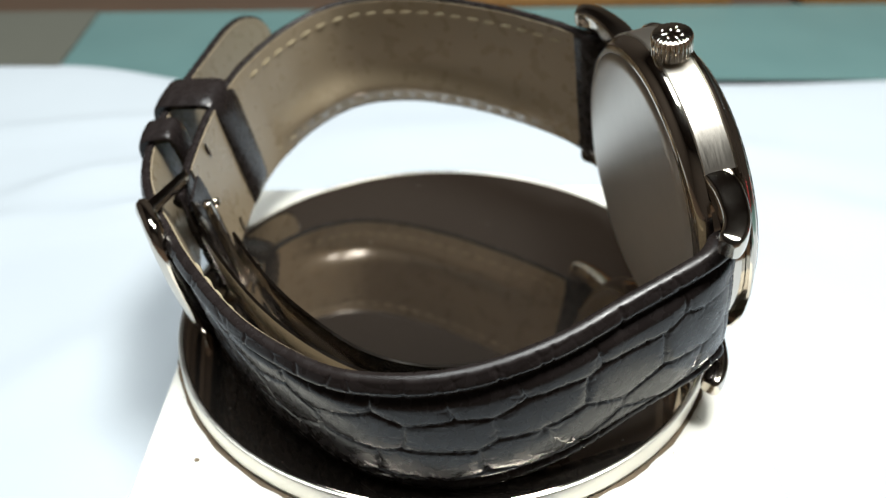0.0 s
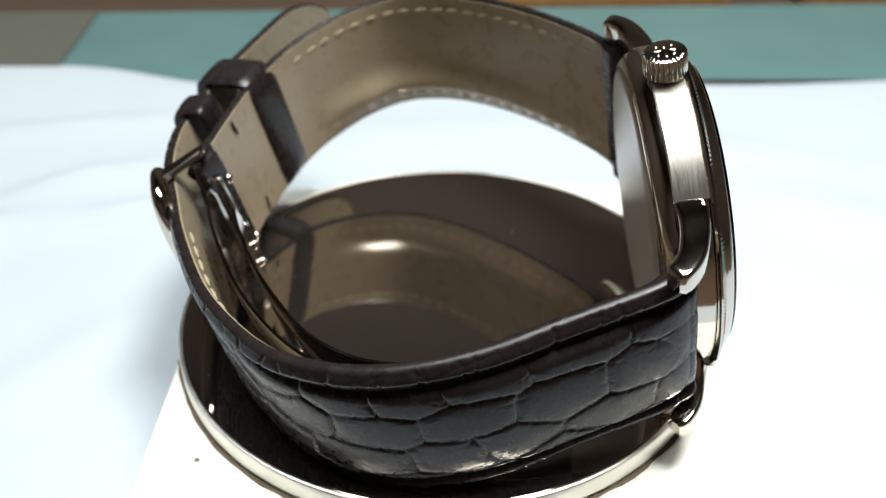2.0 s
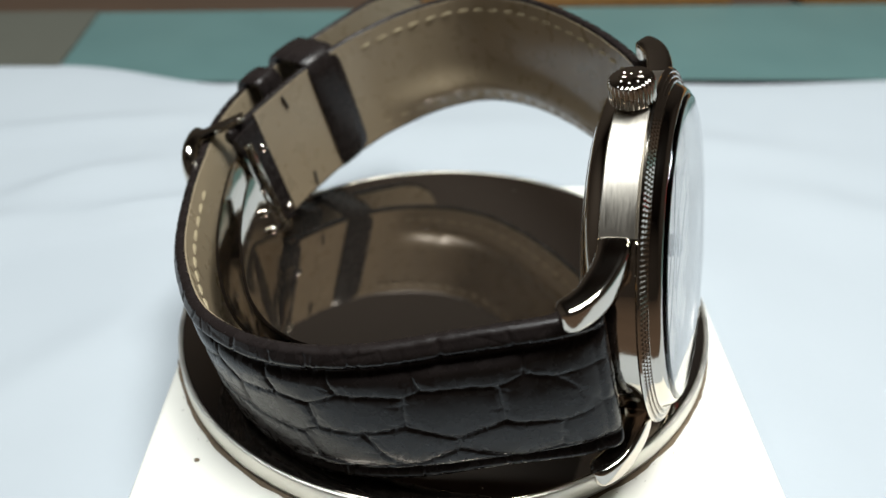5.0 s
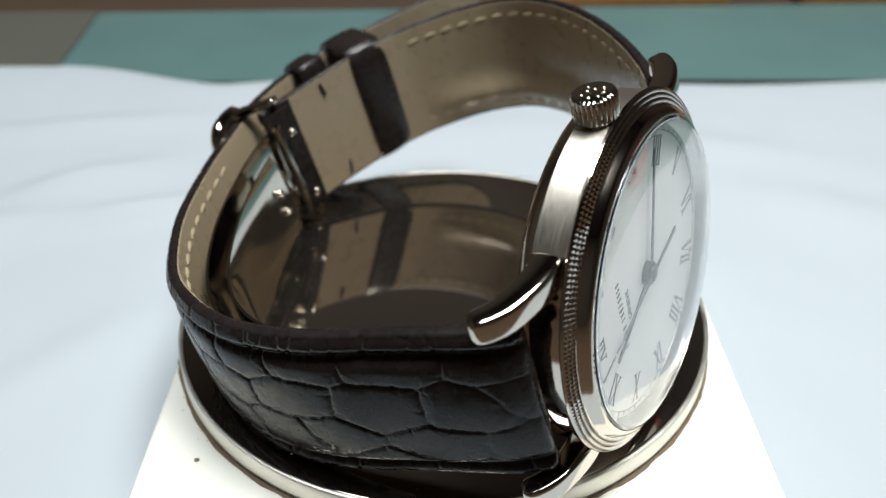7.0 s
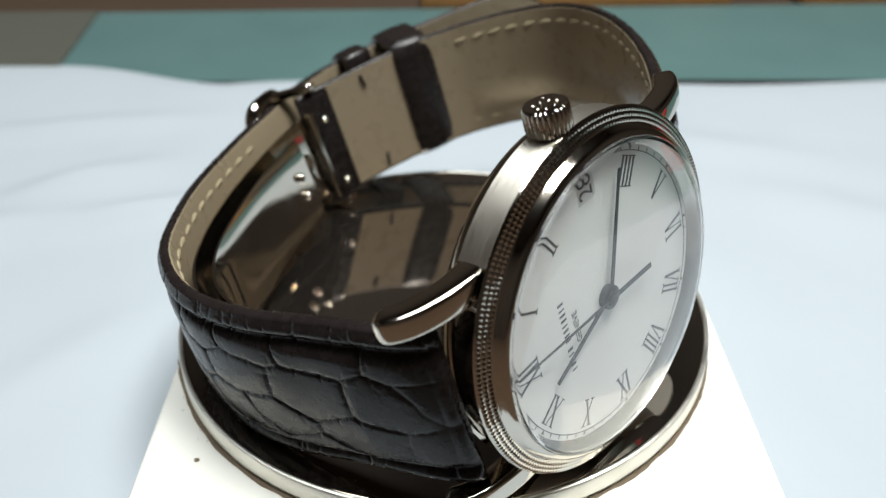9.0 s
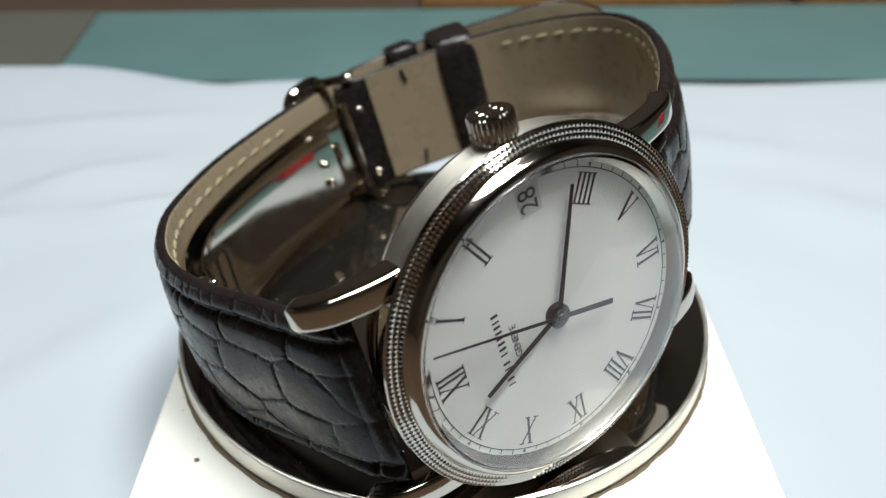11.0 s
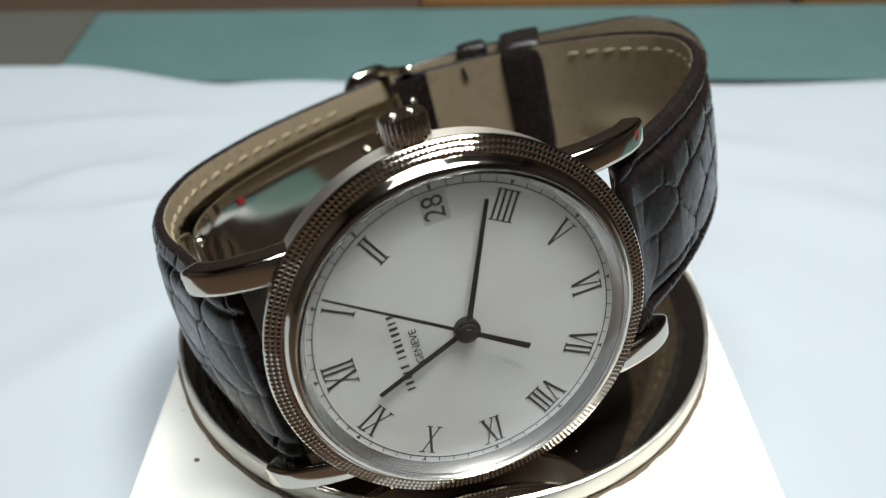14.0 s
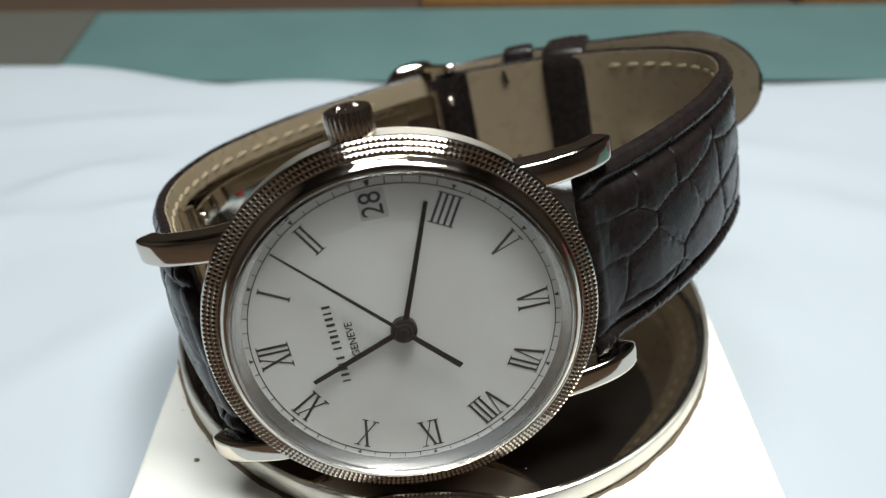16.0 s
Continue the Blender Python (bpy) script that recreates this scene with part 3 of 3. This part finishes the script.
def clasp(watch):
    """Folding clasp: polished frame round the strap, two curved blades inside it, hinge barrels and pins."""
    t = np.array([-0.955, -0.295])
    nrm = np.array([-0.295, 0.955])
    c = np.array([-7.5, -54.0])

    def place(u, a, d):
        y, z = c + t * a - nrm * d
        return (u * MM, y * MM, z * MM)

    frame_ring = []
    n = 72
    for k in range(n):
        a = 2 * math.pi * k / n
        ca, sa = math.cos(a), math.sin(a)
        u = 8.1 * math.copysign(abs(ca) ** 0.5, ca)
        al = 3.4 * math.copysign(abs(sa) ** 0.55, sa)
        bow = 0.6 * (1 - (u / 9.0) ** 2)
        ring = []
        for j in range(10):
            b = 2 * math.pi * j / 10
            w = 1.35 * math.cos(b)
            hgt = 1.0 * math.sin(b)
            ring.append(place(u + w * ca, al + w * sa - 1.6, 1.35 + bow + hgt))
        frame_ring.append(ring)
    frame_ring.append(frame_ring[0])
    bm = sheet_mesh(frame_ring, wrap=True, ends=False)
    bmesh.ops.remove_doubles(bm, verts=bm.verts, dist=1e-7)
    buckle = part("buckle", bm, M_STEEL, watch, "polished steel buckle frame round the strap", angle=60)
    for sg in (1, -1):
        grid = []
        for k in range(9):
            g = k / 8
            grid.append([place(sg * (8.45 + dx), -1.2 + 3.4 * g + da * (1 - 0.3 * g), 2.0 - 6.0 * g) for dx, da in ((0.45, 0.9), (-0.45, 0.9), (-0.45, -0.9), (0.45, -0.9))])
        part("side_arm", bevelled(sheet_mesh(grid, wrap=True), 0.15, 1), M_STEEL, buckle)
    outer = [(21.8, -25.4), (21.4, -29.4), (19.9, -33.4), (17.2, -37.2), (13.0, -41.0), (7.6, -44.6), (1.0, -47.8), (-4.0, -49.7), (-8.6, -50.6)]
    blade = part("clasp_blade", band(outer, 5.6, 0.75, 0.35), M_STEEL, watch, "curved polished steel clasp blade")
    inner = [(20.8, -25.8), (20.2, -29.4), (18.5, -33.2), (15.6, -36.8), (11.2, -40.2), (6.0, -43.4), (0.4, -46.0), (-3.4, -47.4)]
    part("clasp_blade", band(inner, 5.3, 0.7, -0.25), M_STEEL, watch, "curved polished steel clasp blade")
    for y, z, half, r in ((21.5, -25.0, 5.9, 0.95), (-8.0, -49.6, 6.4, 0.5), (-4.2, -47.4, 2.6, 0.6)):
        bm = bmesh.new()
        bmesh.ops.create_cone(bm, cap_ends=True, segments=24, radius1=r * MM, radius2=r * MM, depth=2 * half * MM, matrix=pose(0, y * MM, z * MM, 0, 90, 0))
        part("hinge_barrel", bevelled(bm, 0.12, 2), M_STEEL, watch)
    for u, y, z in ((1.3, -1.6, -45.9), (-1.3, -1.6, -45.9), (4.6, -9.8, -49.2), (-4.6, -9.8, -49.2), (4.2, 20.2, -26.4), (-4.2, 20.2, -26.4)):
        bm = bmesh.new()
        bmesh.ops.create_uvsphere(bm, u_segments=16, v_segments=10, radius=0.55 * MM)
        pin = part("pin_head", bm, M_STEEL, watch)
        pin.location = (u * MM, y * MM, z * MM)
    keeper(watch, (-20.4, -53.4), (-0.98, 0.19), 4.0, 7.75, 0.6, 3.0)
    keeper(watch, (-26.4, -50.6), (-0.93, 0.36), 5.4, 7.9, 3.6, 4.0)


def wristwatch():
    watch = new("wristwatch")
    tagged(watch, "steel dress wristwatch on black alligator strap, stood on its edge", "wristwatch")
    part("case_core", lathe([(14.5, -3.32), (15.55, -3.32), (15.6, -3.25), (15.6, -0.45), (15.4, -0.39)], 160), M_STEEL, watch)
    for mid in (0, 180):
        part("case_flank", arc([(15.3, -3.36), (16.08, -3.36), (16.2, -3.24), (16.2, -0.52), (16.1, -0.4), (15.3, -0.4)], mid - 46, mid + 46), M_BRUSHED, watch, "brushed steel case side")
    part("case_shoulder", lathe([(14.55, -4.95), (14.9, -4.95), (15.5, -4.6), (15.95, -3.9), (16.05, -3.4), (15.7, -3.3), (14.5, -3.3)], 160), M_STEEL, watch)
    part("case_back", lathe([(0, -5.3), (13.3, -5.3), (13.6, -5.3), (14.2, -5.2), (14.6, -4.85), (14.6, -4.2)], 128), M_SATIN, watch, "satin steel case back")
    bezel = part("bezel", lathe([(15.4, -0.4), (16.35, -0.38), (16.5, -0.22), (16.42, -0.04), (15.78, 0.19), (15.13, 0.40), (15.04, 0.42), (14.92, 0.58), (14.72, 1.0), (14.5, 1.24), (14.3, 1.36), (14.17, 1.38), (14.12, 1.3),
                                 (14.12, 0.4), (13.6, 0.0), (13.6, -0.3)], 160), M_STEEL, watch, "polished steel bezel")
    hobnail(bezel)
    part("flange", lathe([(14.1, 0.88), (13.95, 0.62), (13.25, 0.03), (13.25, -0.1), (14.1, 0.3)], 128, True), M_REHAUT, watch)
    dial_parts(watch)
    part("cannon_hub", lathe([(0, 0.0), (1.1, 0.0), (1.1, 0.60), (1.0, 0.67), (0.74, 0.68), (0.70, 0.82), (0.62, 0.86), (0.36, 0.86), (0.32, 0.93), (0.0, 0.94)], 48), M_HAND, watch)
    hour = pointer("hour_hand", watch, 0.26, [(-0.26, -0.2), (0.26, -0.2), (0.20, 9.0), (-0.20, 9.0)])
    hour.rotation_euler = (0, 0, radians(20.5))
    minute = pointer("minute_hand", watch, 0.46, [(-0.25, -0.2), (0.25, -0.2), (0.17, 11.5), (-0.17, 11.5)])
    second = pointer("second_hand", watch, 0.68, [(-0.27, -5.9), (0.27, -5.9), (0.22, -1.0), (0.16, 0.0), (0.085, 12.7), (-0.085, 12.7), (-0.16, 0.0), (-0.22, -1.0)], 0.1)
    crystal = part("crystal", lathe([(0, 1.84), (5.0, 1.78), (10.0, 1.62), (13.4, 1.39), (13.72, 1.30), (13.8, 0.9), (14.06, 0.9), (14.08, 1.48), (13.98, 1.62), (13.6, 1.73), (10.0, 1.96), (5.0, 2.12), (0, 2.18)], 128), M_GLASS, watch, "clear domed crystal", angle=40)
    crystal.visible_shadow = False
    crown_part(watch)
    for su in (1, -1):
        for sv in (1, -1):
            lug(watch, su, sv)
    straps(watch)
    clasp(watch)
    return watch, minute, second


room()
desk()
mats()
cloth()
display_turntable()
specks()
plate = mirror_plate()
watch, minute, second = wristwatch()

STAND = Matrix(((-0.1897, -0.9781, 0.0855, -0.00324), (0.1610, -0.1169, -0.9800, -0.02541), (0.9686, -0.1721, 0.1797, 0.01681), (0, 0, 0, 1)))


def turned(t):
    """The plate's turn at t seconds."""
    return Matrix.Rotation(radians(94.63 - 6.132 * t + 0.0132 * t * t), 4, "Z")


def motions():
    walk(plate, [(t, turned(t)) for t in range(17)])
    walk(watch, [(t, turned(t) @ STAND) for t in range(17)])
    walk(minute, [(t, pose(0, 0, 0.46 * MM, 0, 0, -(109.3 + 0.1 * t))) for t in (0, 8, 16)])
    walk(second, [(t, pose(0, 0, 0.68 * MM, 0, 0, -(-48.6 + 6 * t))) for t in (0, 4, 8, 12, 16)])


motions()
